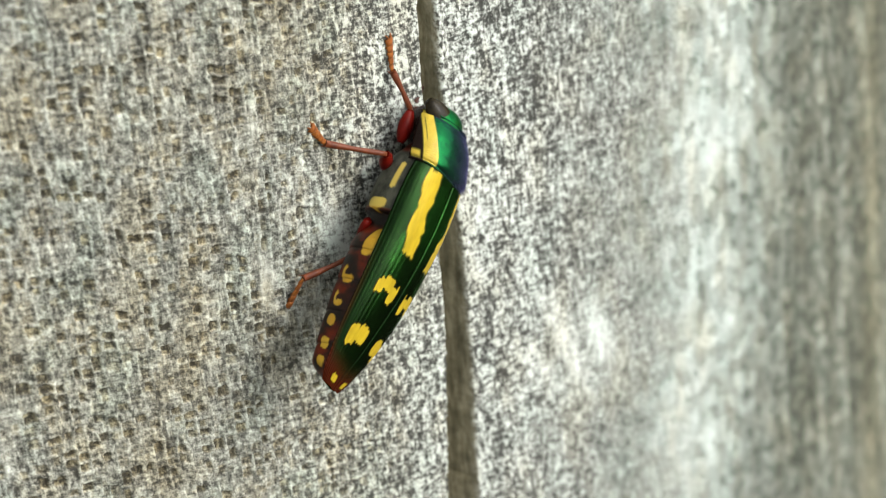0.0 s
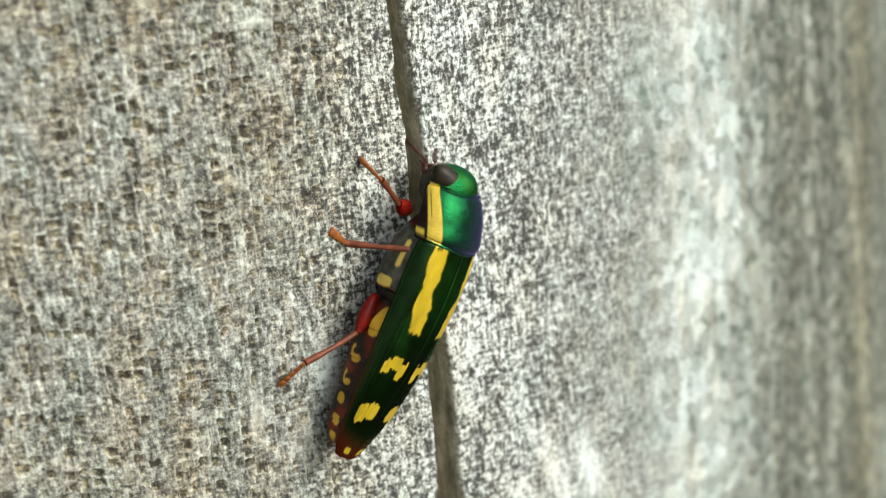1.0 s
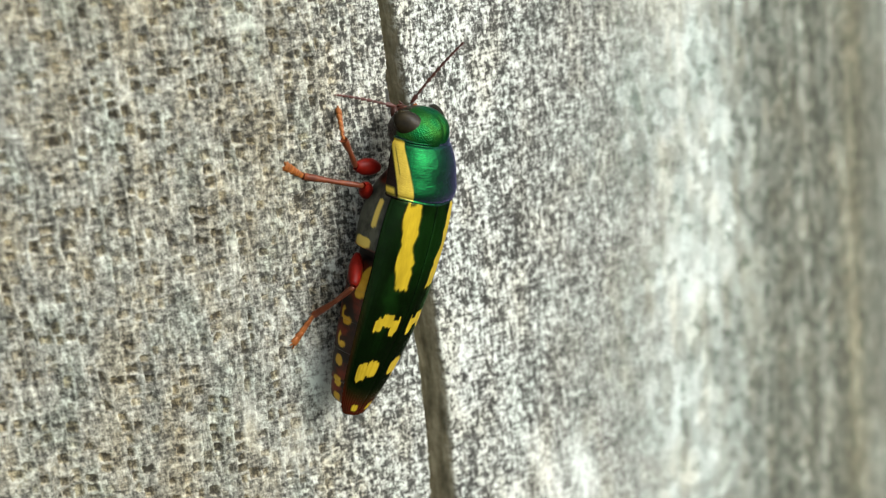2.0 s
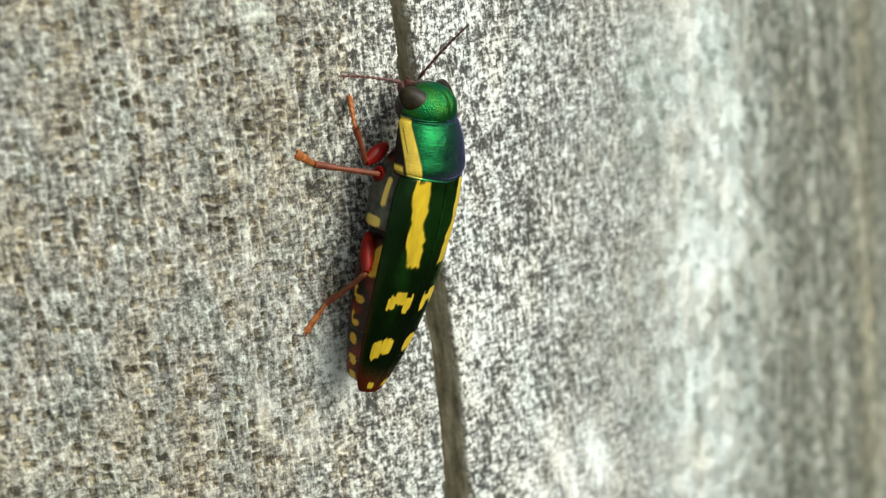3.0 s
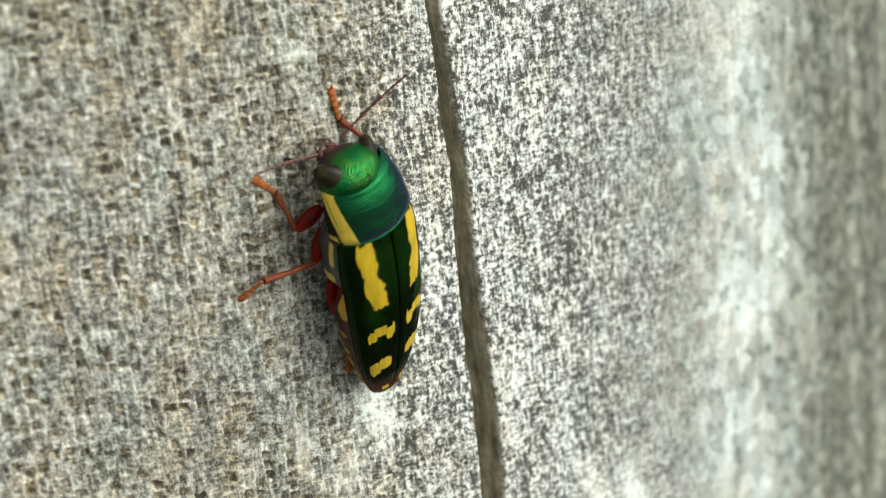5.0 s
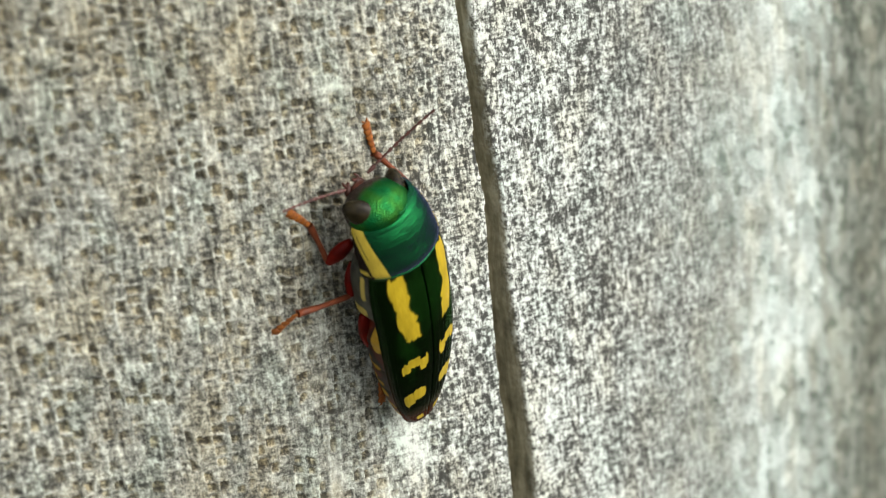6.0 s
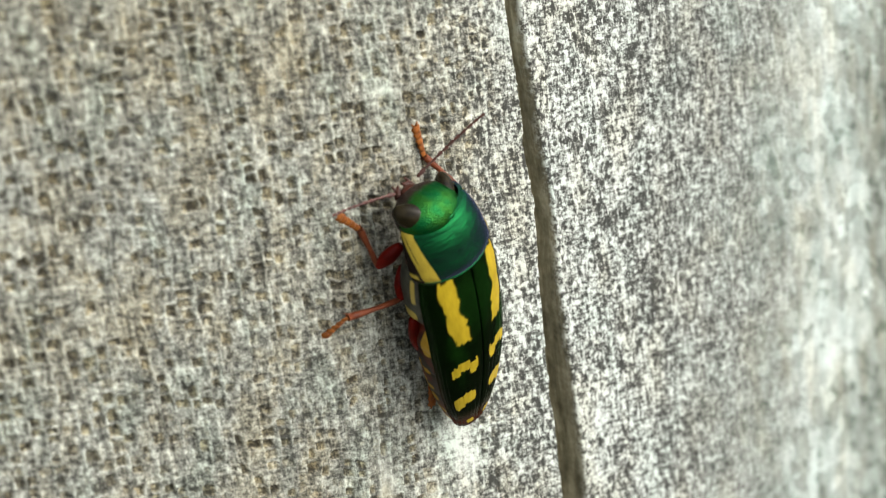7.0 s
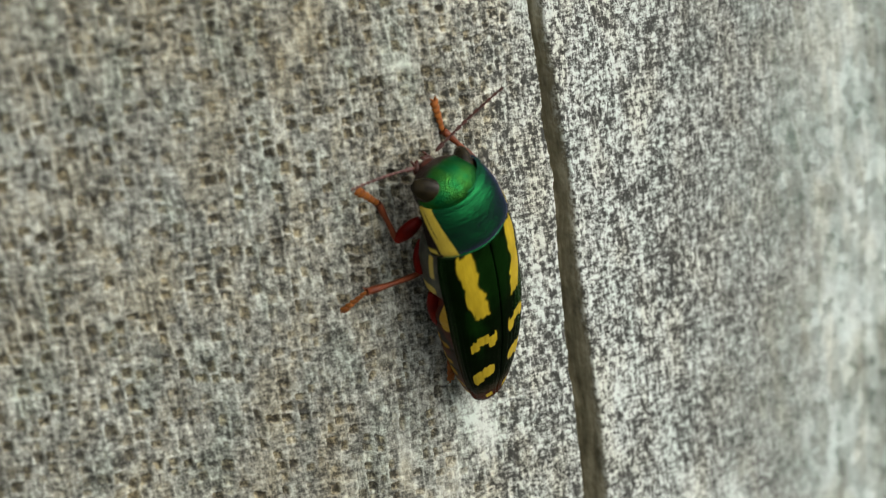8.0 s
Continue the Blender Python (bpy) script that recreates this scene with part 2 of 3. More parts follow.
def head_material():
    k = Nodes("head_cuticle")
    n = k.noise(900, (1, 1, 1), 3)
    base = k.mix(k.ramp(n, [(0.35, 0.0), (0.65, 1.0)]), (0.006, 0.125, 0.032), (0.030, 0.140, 0.020))
    # brown cheeks and mouth under the green crown
    sep = k.tree.nodes.new("ShaderNodeSeparateXYZ")
    k.link(k.coord, sep.inputs[0])
    crown = k.ramp(k.calc("ADD", k.calc("MULTIPLY", sep.outputs["Z"], 250.0), k.calc("MULTIPLY", k.calc("SUBTRACT", n, 0.5), 0.15)), [(0.50, 0.0), (0.62, 1.0)])
    base = k.mix(crown, (0.022, 0.012, 0.008), base)
    k.bump(k.cells(9500), 0.00006, 0.7)
    k.bsdf.inputs["Specular Tint"].default_value = (0.25, 0.45, 0.6, 1)
    return k.set(Base_Color=base, Metallic=k.calc("MULTIPLY", crown, 0.88), Roughness=0.33, Specular_IOR_Level=0.25)


def belly_material():
    k = Nodes("belly")
    n = k.noise(700, (1, 1, 1), 4)
    base = k.mix(k.ramp(n, [(0.4, 0.0), (0.6, 1.0)]), (0.115, 0.014, 0.004), (0.010, 0.005, 0.003))
    skin = k.mix(k.ramp(k.noise(1500, (1, 0.6, 1), 4, 0.65), [(0.38, 0.0), (0.62, 1.0)]), (0.022, 0.024, 0.018), (0.065, 0.068, 0.050))
    base = k.mix(k.value("grey"), base, skin)
    base = k.mix(k.value("mark"), base, k.mix(k.value("grey"), k.mix(k.ramp(n, [(0.4, 0.0), (0.6, 1.0)]), (0.56, 0.36, 0.035), (0.44, 0.25, 0.02)), (0.54, 0.41, 0.085)))
    base = k.mix(k.value("black"), base, (0.006, 0.004, 0.003))
    k.bump(n, 0.00004, 0.6)
    return k.set(Base_Color=base, Roughness=0.38, Specular_IOR_Level=0.25)


WOOD = wood_material()
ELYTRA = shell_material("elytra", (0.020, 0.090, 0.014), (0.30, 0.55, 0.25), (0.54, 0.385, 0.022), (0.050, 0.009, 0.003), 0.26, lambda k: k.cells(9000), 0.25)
PRONOTUM = shell_material("pronotum", (0.004, 0.100, 0.024), (0.28, 0.28, 0.85), (0.61, 0.45, 0.055), (0.012, 0.008, 0.006), 0.235, lambda k: k.noise(5200, (0.32, 1.6, 0.8), 3), 0.5, 0.26)
HEAD = head_material()
EYE_DARK = plain_material("eye", (0.005, 0.004, 0.002), (0.026, 0.020, 0.008), 1600, 0.26, shine=0.16)
RED = plain_material("femur_red", (0.16, 0.007, 0.003), (0.06, 0.003, 0.002), 900, 0.34, shine=0.10)
TIBIA = plain_material("tibia_brown", (0.19, 0.050, 0.018), (0.09, 0.022, 0.010), 1200, 0.38, shine=0.25)
TARSUS = plain_material("tarsus_orange", (0.36, 0.125, 0.024), (0.16, 0.042, 0.012), 1500, 0.45, shine=0.25)
HORN = plain_material("antenna_brown", (0.11, 0.035, 0.024), (0.05, 0.018, 0.014), 1500, 0.45)
MOUTH = plain_material("mouth_brown", (0.09, 0.022, 0.012), (0.035, 0.012, 0.008), 1500, 0.35, shine=0.25)
BELLY = belly_material()
GRASS = plain_material("ground_cover", (0.035, 0.045, 0.02), (0.065, 0.056, 0.03), 6.0, 0.95, 0.01)

# ---- ground ----
bm = bmesh.new()
bmesh.ops.create_grid(bm, x_segments=24, y_segments=24, size=600)
me = bpy.data.meshes.new("ground")
bm.to_mesh(me)
bm.free()
tagged(part("ground", me, GRASS), "dull green and brown grassy ground round the post", "ground", kind="structure")

# ---- the timber: thick, round and upright; its face is in arc (mm round it from under the beetle) and height (mm over the eye) ----
RADIUS = 220.0
AXIS = (-0.16624, 0.38820)
FACING = radians(-41.85)
VIEW = np.array(BASE.to_3x3())
# the drying crack: height in plan units, middle, width
CRACK = [(-700, 660, 20), (-320, 706, 24), (-168, 728, 28), (0, 752, 34), (150, 765, 37), (450, 800, 45), (600, 811, 46), (880, 822, 56), (1300, 838, 50)]
# pale rubbed patches: middle x, y, half sizes, slant, strength
RUBBED = [(1000, 600, 22, 90, -0.45, 1.5), (1060, 590, 28, 60, -0.25, 1.5), (960, 650, 25, 60, -0.5, 1.2), (600, 425, 38, 75, -0.2, 1.25),
          (845, 372, 24, 48, 0.1, 1.4), (705, 190, 20, 90, 0.05, 0.9), (468, 490, 12, 45, 0.0, 1.2), (805, -58, 16, 34, 0.1, 1.2),
          (845, 470, 14, 40, 0.1, 1.0), (470, -205, 34, 10, 0.0, 1.3), (560, 540, 30, 70, 0.1, 0.7), (690, -330, 30, 80, 0.0, 0.8)]


def face(u, y):
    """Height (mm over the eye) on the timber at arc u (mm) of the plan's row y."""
    a = FACING + u / RADIUS
    k = (441 - y) * U / DIST
    row = VIEW[:, 1][:, None, None] + k * VIEW[:, 2][:, None, None]
    return -1000 * ((AXIS[0] + 0.001 * RADIUS * np.cos(a)) * row[0] + (AXIS[1] + 0.001 * RADIUS * np.sin(a)) * row[1]) / row[2]


def wood_at(x, y, over=0.0):
    """The place in the world where the plan's way x, y meets the wood, or a hull that much (m) over it."""
    w = VIEW @ np.array(((x - 784) * U, (441 - y) * U, -DIST))
    a, b, c = w[0] ** 2 + w[1] ** 2, -(AXIS[0] * w[0] + AXIS[1] * w[1]), AXIS[0] ** 2 + AXIS[1] ** 2 - (0.001 * RADIUS + over) ** 2
    k = (-b - math.sqrt(max(b * b - a * c, 0))) / a
    return Vector((k * w[0], k * w[1], EYE + k * w[2]))


def plan_of(p):
    """The plan's x and y of a place in the world."""
    q = VIEW.T @ np.array((p[0], p[1], p[2] - EYE))
    return 784 - q[0] / q[2] * DIST / U, 441 + q[1] / q[2] * DIST / U


def post():
    near_side, far_side, back = np.arange(-48, 32, 0.125), np.arange(32, 112, 0.3), 2 * math.pi * RADIUS - 48
    arc = np.concatenate([near_side, far_side, np.linspace(112, back, 140)[:-1]])
    rows = np.linspace(930, -420, 760)
    u, y = np.meshgrid(arc, rows)
    # on the hidden side the rows run level from one edge of the near side to the other
    ends = face(np.array([[-48.0, 112.0]]), rows[:, None])
    hid = np.clip((u - 112) / (back - 112), 0, 1)
    v = np.where(u <= 112, face(np.minimum(u, 112), y), ends[:, 1:] + (ends[:, :1] - ends[:, 1:]) * hid)
    low = np.linspace(0, 1, 26)[:-1, None] * (v[:1] + 1000 * EYE + 10) - 1000 * EYE - 10
    high = v[-1:] + np.linspace(0, 1, 20)[1:, None] * (300 - v[-1:])
    v = np.concatenate([low, v, high])
    u = np.broadcast_to(arc[None, :], v.shape)
    a = FACING + u / RADIUS
    side, ahead = np.cos(a), np.sin(a)
    at = np.stack([AXIS[0] + 0.001 * RADIUS * side, AXIS[1] + 0.001 * RADIUS * ahead, 0.001 * v])
    q = np.tensordot(VIEW.T, at, 1)
    front = (q[2] < -0.05) & (at[0] * side + at[1] * ahead < 0) & (u < 112)
    depth = np.where(front, -q[2], 1.0)
    px, y = 784 + q[0] / depth * DIST / U, 441 - q[1] / depth * DIST / U
    near = front * step(-430, -380, y) * (1 - step(890, 940, y))
    left = front * (1 - step(532, 853, px + 300 * (vnoise(u / 9, v / 22, 3) - 0.5)))
    real_u, real_v = u, v
    # the cross grain climbs a little
    u, v = u / 1.25, (v + 0.42 * u) / 1.25
    # rubbed, pale places
    pale = np.zeros_like(u)
    for cx, cy, sx, sy, sl, k in RUBBED:
        dx, dy = px - cx + sl * (y - cy), y - cy
        pale = np.maximum(pale, front * 0.95 * k * np.exp(-(dx / sx) ** 2 - (dy / sy) ** 2))
    rubbed = pale
    # relief
    shift = 0.9 * (vnoise(u / 3, v / 9, 11) - 0.5) + 0.16 * (vnoise(u / 0.4, v / 1.2, 12) - 0.5) + 0.08 * (vnoise(u / 0.2, v / 0.3, 14) - 0.5)
    sink = 0.9 * (vnoise(u / 4, v / 4, 13) - 0.5) + 0.20 * (vnoise(u / 0.5, v / 0.5, 15) - 0.5) + 0.10 * (vnoise(u / 0.2, v / 0.25, 16) - 0.5)
    hollow, upright = lattice((u + shift) / 0.86, (v + sink) / 0.84, 21)
    small, thin = lattice((u + 0.6 * shift) / 0.46, (v + 0.6 * sink) / 0.50, 61)
    patchy = step(0.30, 0.62, vnoise(u / 4, v / 5, 5) * 0.55 + vnoise(u / 11, v / 14, 6) * 0.45)
    pit = left * hollow * (0.55 + 0.45 * patchy) + (0.25 + 0.3 * (1 - left)) * small
    rib = left * upright * step(0.2, 0.7, vnoise(u / 0.6, v / 1.2, 7)) + (0.2 + 0.3 * (1 - left)) * thin
    fibre = vnoise(u / 0.26, v / 0.55, 31) * 0.5 + vnoise(u / 0.45, v / 1.6, 32) * 0.5
    pit, rib = pit * (1 - np.clip(1.3 * rubbed, 0, 1)), rib * (1 - 0.7 * np.clip(rubbed, 0, 1))
    h = 0.5 * (vnoise(u / 14, v / 45, 1) - 0.5) + 0.16 * (vnoise(u / 2.5, v / 9, 2) - 0.5) + near * (0.14 * (fibre - 0.5) - (0.13 + 0.10 * left) * pit + (0.05 + 0.08 * left) * rib)
    # crack
    mid = np.interp(y, [c[0] for c in CRACK], [c[1] for c in CRACK]) + 5 * (vnoise(v / 4.5, 0 * v, 41) - 0.5) + 2.5 * (vnoise(v / 1.6, 0 * v, 42) - 0.5) + 0.8 * (vnoise(v / 0.4, u / 0.8, 45) - 0.5)
    wid = np.interp(y, [c[0] for c in CRACK], [c[2] for c in CRACK]) * (0.86 + 0.16 * vnoise(v / 3.1, 0 * v, 43) + 0.03 * vnoise(v / 0.5, u / 0.8, 46))
    q = (px - mid) / wid  # -0.5 .. 0.5 within the crack
    inside = front * step(-0.54, -0.47, q) * (1 - step(0.44, 0.54, q))
    # a deep split whose far wall shows
    h -= front * step(-0.54, -0.46, q) * (1 - step(0.22, 0.52, q)) * (2.3 + 0.4 * vnoise(u / 0.25, v / 3, 44))
    h += 0.10 * front * np.exp(-((q - 0.62) / 0.16) ** 2)
    pale = pale * (0.45 + 0.6 * vnoise(u / 0.5 + v * 0.12, v / 3.0, 51) + 0.9 * vnoise(u / 0.2, v / 4.0, 59) - 0.15)
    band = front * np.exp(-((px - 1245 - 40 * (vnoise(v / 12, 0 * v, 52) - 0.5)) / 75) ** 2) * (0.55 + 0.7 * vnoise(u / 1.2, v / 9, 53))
    # the rounding's shade, put into the tone: darker left, darker right of the band
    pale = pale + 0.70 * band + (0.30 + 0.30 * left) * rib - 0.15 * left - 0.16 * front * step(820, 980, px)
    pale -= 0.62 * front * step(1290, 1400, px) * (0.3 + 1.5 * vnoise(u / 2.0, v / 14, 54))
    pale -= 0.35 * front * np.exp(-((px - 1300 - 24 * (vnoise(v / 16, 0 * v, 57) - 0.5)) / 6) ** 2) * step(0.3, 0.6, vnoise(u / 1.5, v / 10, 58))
    calm = 0.45 * left + 0.22 * np.clip(rubbed, 0, 1) + 0.30 * front * step(880, 1040, px) + 0.28 * front * step(1080, 1230, px) - 0.22 * front * step(480, 620, px) * (1 - step(880, 1040, px))
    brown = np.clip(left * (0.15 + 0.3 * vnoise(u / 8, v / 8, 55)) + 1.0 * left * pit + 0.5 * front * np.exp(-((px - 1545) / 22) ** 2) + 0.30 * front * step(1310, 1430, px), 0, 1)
    pit, rib = pit * near, rib * near
    r = 0.001 * (RADIUS + h)
    P = np.stack([AXIS[0] + r * side, AXIS[1] + r * ahead, EYE + 0.001 * real_v], -1)
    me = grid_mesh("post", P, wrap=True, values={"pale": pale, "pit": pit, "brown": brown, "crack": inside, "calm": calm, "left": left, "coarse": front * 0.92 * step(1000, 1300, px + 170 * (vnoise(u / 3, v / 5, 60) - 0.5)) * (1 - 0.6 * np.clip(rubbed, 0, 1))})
    for key, rise in (("grain", 0.42), ("side", 0.58)):
        spot = 0.001 * np.stack([real_u, h, real_v + rise * real_u], -1)
        me.attributes.new(key, "FLOAT_VECTOR", "POINT").data.foreach_set("vector", spot.astype(np.float32).ravel())
    # sawn top
    bm = bmesh.new()
    bm.from_mesh(me)
    bm.verts.ensure_lookup_table()
    m = len(arc)
    top = [bm.verts[(len(real_v) - 1) * m + i] for i in range(m)]
    c = bm.verts.new((AXIS[0], AXIS[1], EYE + 0.302))
    for i in range(m):
        bm.faces.new((top[i], top[(i + 1) % m], c))
    bm.to_mesh(me)
    bm.free()
    return tagged(part("post", me, WOOD), "thick round weathered grey timber post with a long drying crack", "wooden post")


post()


# ---- the beetle, in mm: x to its right, y ahead, z up from its belly; y = 0 at the back edge of the pronotum ----
LENGTH = 16.9


def half_width(s):
    return spline(s, [(0, 3.15), (0.06, 3.36), (0.35, 3.42), (0.55, 3.26), (0.75, 2.82), (0.9, 2.12), (0.96, 1.74), (1, 1.25)])


def margin_height(s):
    return spline(s, [(0, 3.7), (0.3, 3.6), (0.6, 3.3), (1, 2.5)])


def arch(s):
    return spline(s, [(0, 1.85), (0.15, 1.95), (0.45, 1.8), (0.7, 1.35), (0.9, 0.85), (1, 0.4)])


def back_marks(s, w):
    """Yellow on one wing case: s from base to tip, w from the seam to the margin. The ribs break its edges."""
    rib = np.round(w * 10)
    jag = (hashed(rib, 0 * rib, 71) - 0.5) + 0.5 * (vnoise(30 * w, 25 * s, 73) - 0.5)
    within = lambda d, w, e: 1 - step(w - e, w + e, np.abs(d))
    mid = spline(s, [(0, 0.49), (0.15, 0.43), (0.25, 0.40), (0.30, 0.38), (0.34, 0.35), (0.42, 0.31)])
    wide = spline(s, [(0, 0.11), (0.05, 0.15), (0.12, 0.145), (0.23, 0.11), (0.28, 0.15), (0.34, 0.14), (0.40, 0.10)])
    m = within(w - mid + 0.035 * jag + 0.05 * (vnoise(40 * s, 6 * w, 72) - 0.5), wide, 0.018) * within(s - 0.21, 0.19 + 0.02 * jag, 0.009)
    for wc, sc, ww, sw, j in ((0.52, 0.570, 0.085, 0.033, 0.02), (0.36, 0.543, 0.11, 0.031, 0.02), (0.19, 0.572, 0.075, 0.038, 0.03),
                              (0.54, 0.795, 0.13, 0.045, 0.02), (0.30, 0.772, 0.14, 0.038, 0.03), (0.32, 0.968, 0.13, 0.014, 0.01)):
        m = np.maximum(m, (1 - step(0.82, 1.12, ((w - wc) / ww) ** 4 + ((s - sc - j * jag) / sw) ** 4)))
    return m


def wing_case(side, parent):
    n, m = 230, 84
    s, w = np.meshgrid(np.linspace(0, 1, n), np.linspace(0.012, 1, m), indexing="ij")
    a, zm, h = half_width(s), margin_height(s), arch(s)
    ang = w * math.pi / 2
    rib = 0.5 + 0.5 * np.cos(2 * math.pi * (w * 10))
    depth = -0.023 * (1 - rib) ** 2 * step(0.02, 0.12, s) * (0.3 + 0.7 * step(0.3, 0.6, s)) - 0.10 * np.exp(-(w / 0.02) ** 2)
    depth += 0.05 * np.exp(-((w - 0.97) / 0.02) ** 2) - 0.25 * (1 - step(0, 0.025, s))
    # small teeth on the hind margin
    a = a + 0.07 * step(0.7, 0.85, s) * step(0.8, 1.0, w) * np.abs(np.sin(46 * math.pi * s))
    x = (a + depth) * np.sin(ang)
    z = zm + (h + depth) * np.cos(ang) ** 0.9
    y = 0.35 - LENGTH * s - 0.2 * step(0.93, 1.0, s) * (1 - w)
    P = np.stack([side * x, y, z], -1)
    inner = np.stack([side * np.maximum(x - 0.22 * np.sin(ang), 0.01), y + 0.02, z - 0.22 * np.cos(ang) - 0.05], -1)
    P2 = np.concatenate([P, inner[:, ::-1]], 1)
    mark = back_marks(s, w)
    dark_base = 1 - step(0.010, 0.020, s)
    mark = mark * (1 - dark_base)
    # the yellow fades into brown at its edges
    rim = np.max([back_marks(s + a, w + b) for a, b in ((0.006, 0), (-0.006, 0), (0, 0.025), (0, -0.02))], axis=0)
    brown = np.clip(dark_base + step(0.87, 0.99, s + 0.05 * w) + 0.55 * step(0.80, 0.97, w) * step(0.30, 0.75, s) + 0.45 * rim, 0, 1) * (1 - mark)
    # shade painted on flanks, seam, base and tail, where the shell mirrors dark surroundings
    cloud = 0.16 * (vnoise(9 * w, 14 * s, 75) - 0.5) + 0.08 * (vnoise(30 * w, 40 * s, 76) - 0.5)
    painted_shade = np.clip(0.85 * step(0.46, 0.66, w + cloud) + 0.75 * step(0.42, 0.80, s + cloud) + 0.5 * (1 - step(0.02, 0.10, s + cloud)) + 0.6 * (1 - step(0.20, 0.40, w + cloud)) * step(0.25, 0.45, s), 0, 0.70)
    full = lambda f: np.concatenate([f, f[:, ::-1] * 0], 1)
    me = grid_mesh("elytron", P2 * 0.001, wrap=True, flip=side > 0, values={"mark": full(mark), "brown": full(brown), "painted_shade": full(painted_shade)})
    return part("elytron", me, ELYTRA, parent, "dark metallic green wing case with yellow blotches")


def neck_shield(parent):
    n, m = 130, 300
    t, p = np.meshgrid(np.linspace(0, 1, n), np.linspace(-math.pi, math.pi, m, endpoint=False), indexing="ij")
    b = spline(t, [(0, 3.25), (0.08, 3.36), (0.3, 3.32), (0.7, 3.05), (0.93, 2.66), (1, 2.42)])
    zc = spline(t, [(0, 3.3), (0.5, 2.9), (1, 2.35)])
    zt = spline(t, [(0, 5.5), (0.08, 5.7), (0.4, 5.55), (0.8, 4.9), (0.95, 4.45), (1, 4.15)])
    zb = zc - spline(t, [(0, 1.1), (0.5, 0.9), (1, 0.7)])
    bead = 0.07 * np.exp(-((t - 0.022) / 0.014) ** 2) - 0.08 * np.exp(-((t - 0.06) / 0.018) ** 2) + 0.15 * np.exp(-((t - 0.965) / 0.018) ** 2) - 0.10 * np.exp(-((t - 0.92) / 0.02) ** 2)
    b, zt = b + bead, zt + bead
    wrinkle = 0.012 * (vnoise(7 * p + 3 * vnoise(3 * p, 6 * t, 82), 22 * t, 81) - 0.5) * step(0.03, 0.1, t) * (1 - step(0.86, 0.92, t))
    b, zt = b + wrinkle, zt + wrinkle
    c = np.cos(p)
    z = np.where(c > 0, zc + (zt - zc) * np.abs(c) ** 0.85, zc - (zc - zb) * np.abs(c) ** 1.6)
    y = 0.06 + 4.09 * t - 0.30 * (1 - t) * np.clip(np.cos(p), 0, 1) ** 4
    P = np.stack([b * np.sin(p), y, z], -1)
    deg = np.abs(np.degrees(p))
    mid = spline(t, [(0, 57), (0.5, 68.5), (1, 84)]) + 6 * (p > 0)
    inside = lambda d, w, e: 1 - step(w - e, w + e, np.abs(d))
    mark = inside(deg - mid, 12.5 - 1.5 * t, 1.0) * inside(t - 0.5, 0.455, 0.02)
    line = inside(deg - mid - 5.5, 0.8, 0.6) * inside(t - 0.62, 0.20, 0.06) * 0.7
    mark = mark * (1 - line)
    mark = np.maximum(mark, inside(deg - mid - 24, 7, 1.5) * inside(t - 0.12, 0.06, 0.03))
    brown = np.clip(step(8, 13, deg - mid) + line + (1 - step(0.012, 0.03, t)), 0, 1) * (1 - mark)
    me = grid_mesh("pronotum", P * 0.001, wrap=True, caps=False, values={"mark": mark, "brown": brown})
    return part("pronotum", me, PRONOTUM, parent, "glossy emerald neck shield with a yellow side stripe")


def head(parent):
    skull = blob("head", (0, 4.45, 2.55), (2.48, 1.82, 2.05), 60, 80, lambda d: 1 - 0.08 * np.clip(d[..., 1], 0, 1) ** 3 - 0.03 * np.exp(-(d[..., 0] / 0.10) ** 2) * np.clip(d[..., 1] + d[..., 2], 0, 1))
    ob = part("head", skull, HEAD, parent, "metallic green head with punctured skin")
    for side in (-1, 1):
        eye = part("eye", blob("eye", (0, 0, 0), (0.74, 0.92, 1.62), 32, 40), EYE_DARK, ob, "large dark brown oval eye")
        eye.matrix_basis = pose(side * 0.00166, 0.00490, 0.00282, 22, side * -46, side * 10)
        part("mandible", tube("mandible", [(side * 0.75, 5.1, 0.9), (side * 0.6, 5.45, 0.6), (side * 0.2, 5.6, 0.35)], [0.33, 0.27, 0.1]), MOUTH, ob)
        part("palp", tube("palp", [(side * 0.5, 5.4, 0.7), (side * 0.7, 5.65, 0.45), (side * 0.65, 5.8, 0.2)], [0.10, 0.11, 0.06], 8), MOUTH, ob)
    part("upper_lip", blob("upper_lip", (0, 5.5, 1.1), (0.7, 0.3, 0.45), 14, 20), MOUTH, ob)
    return ob


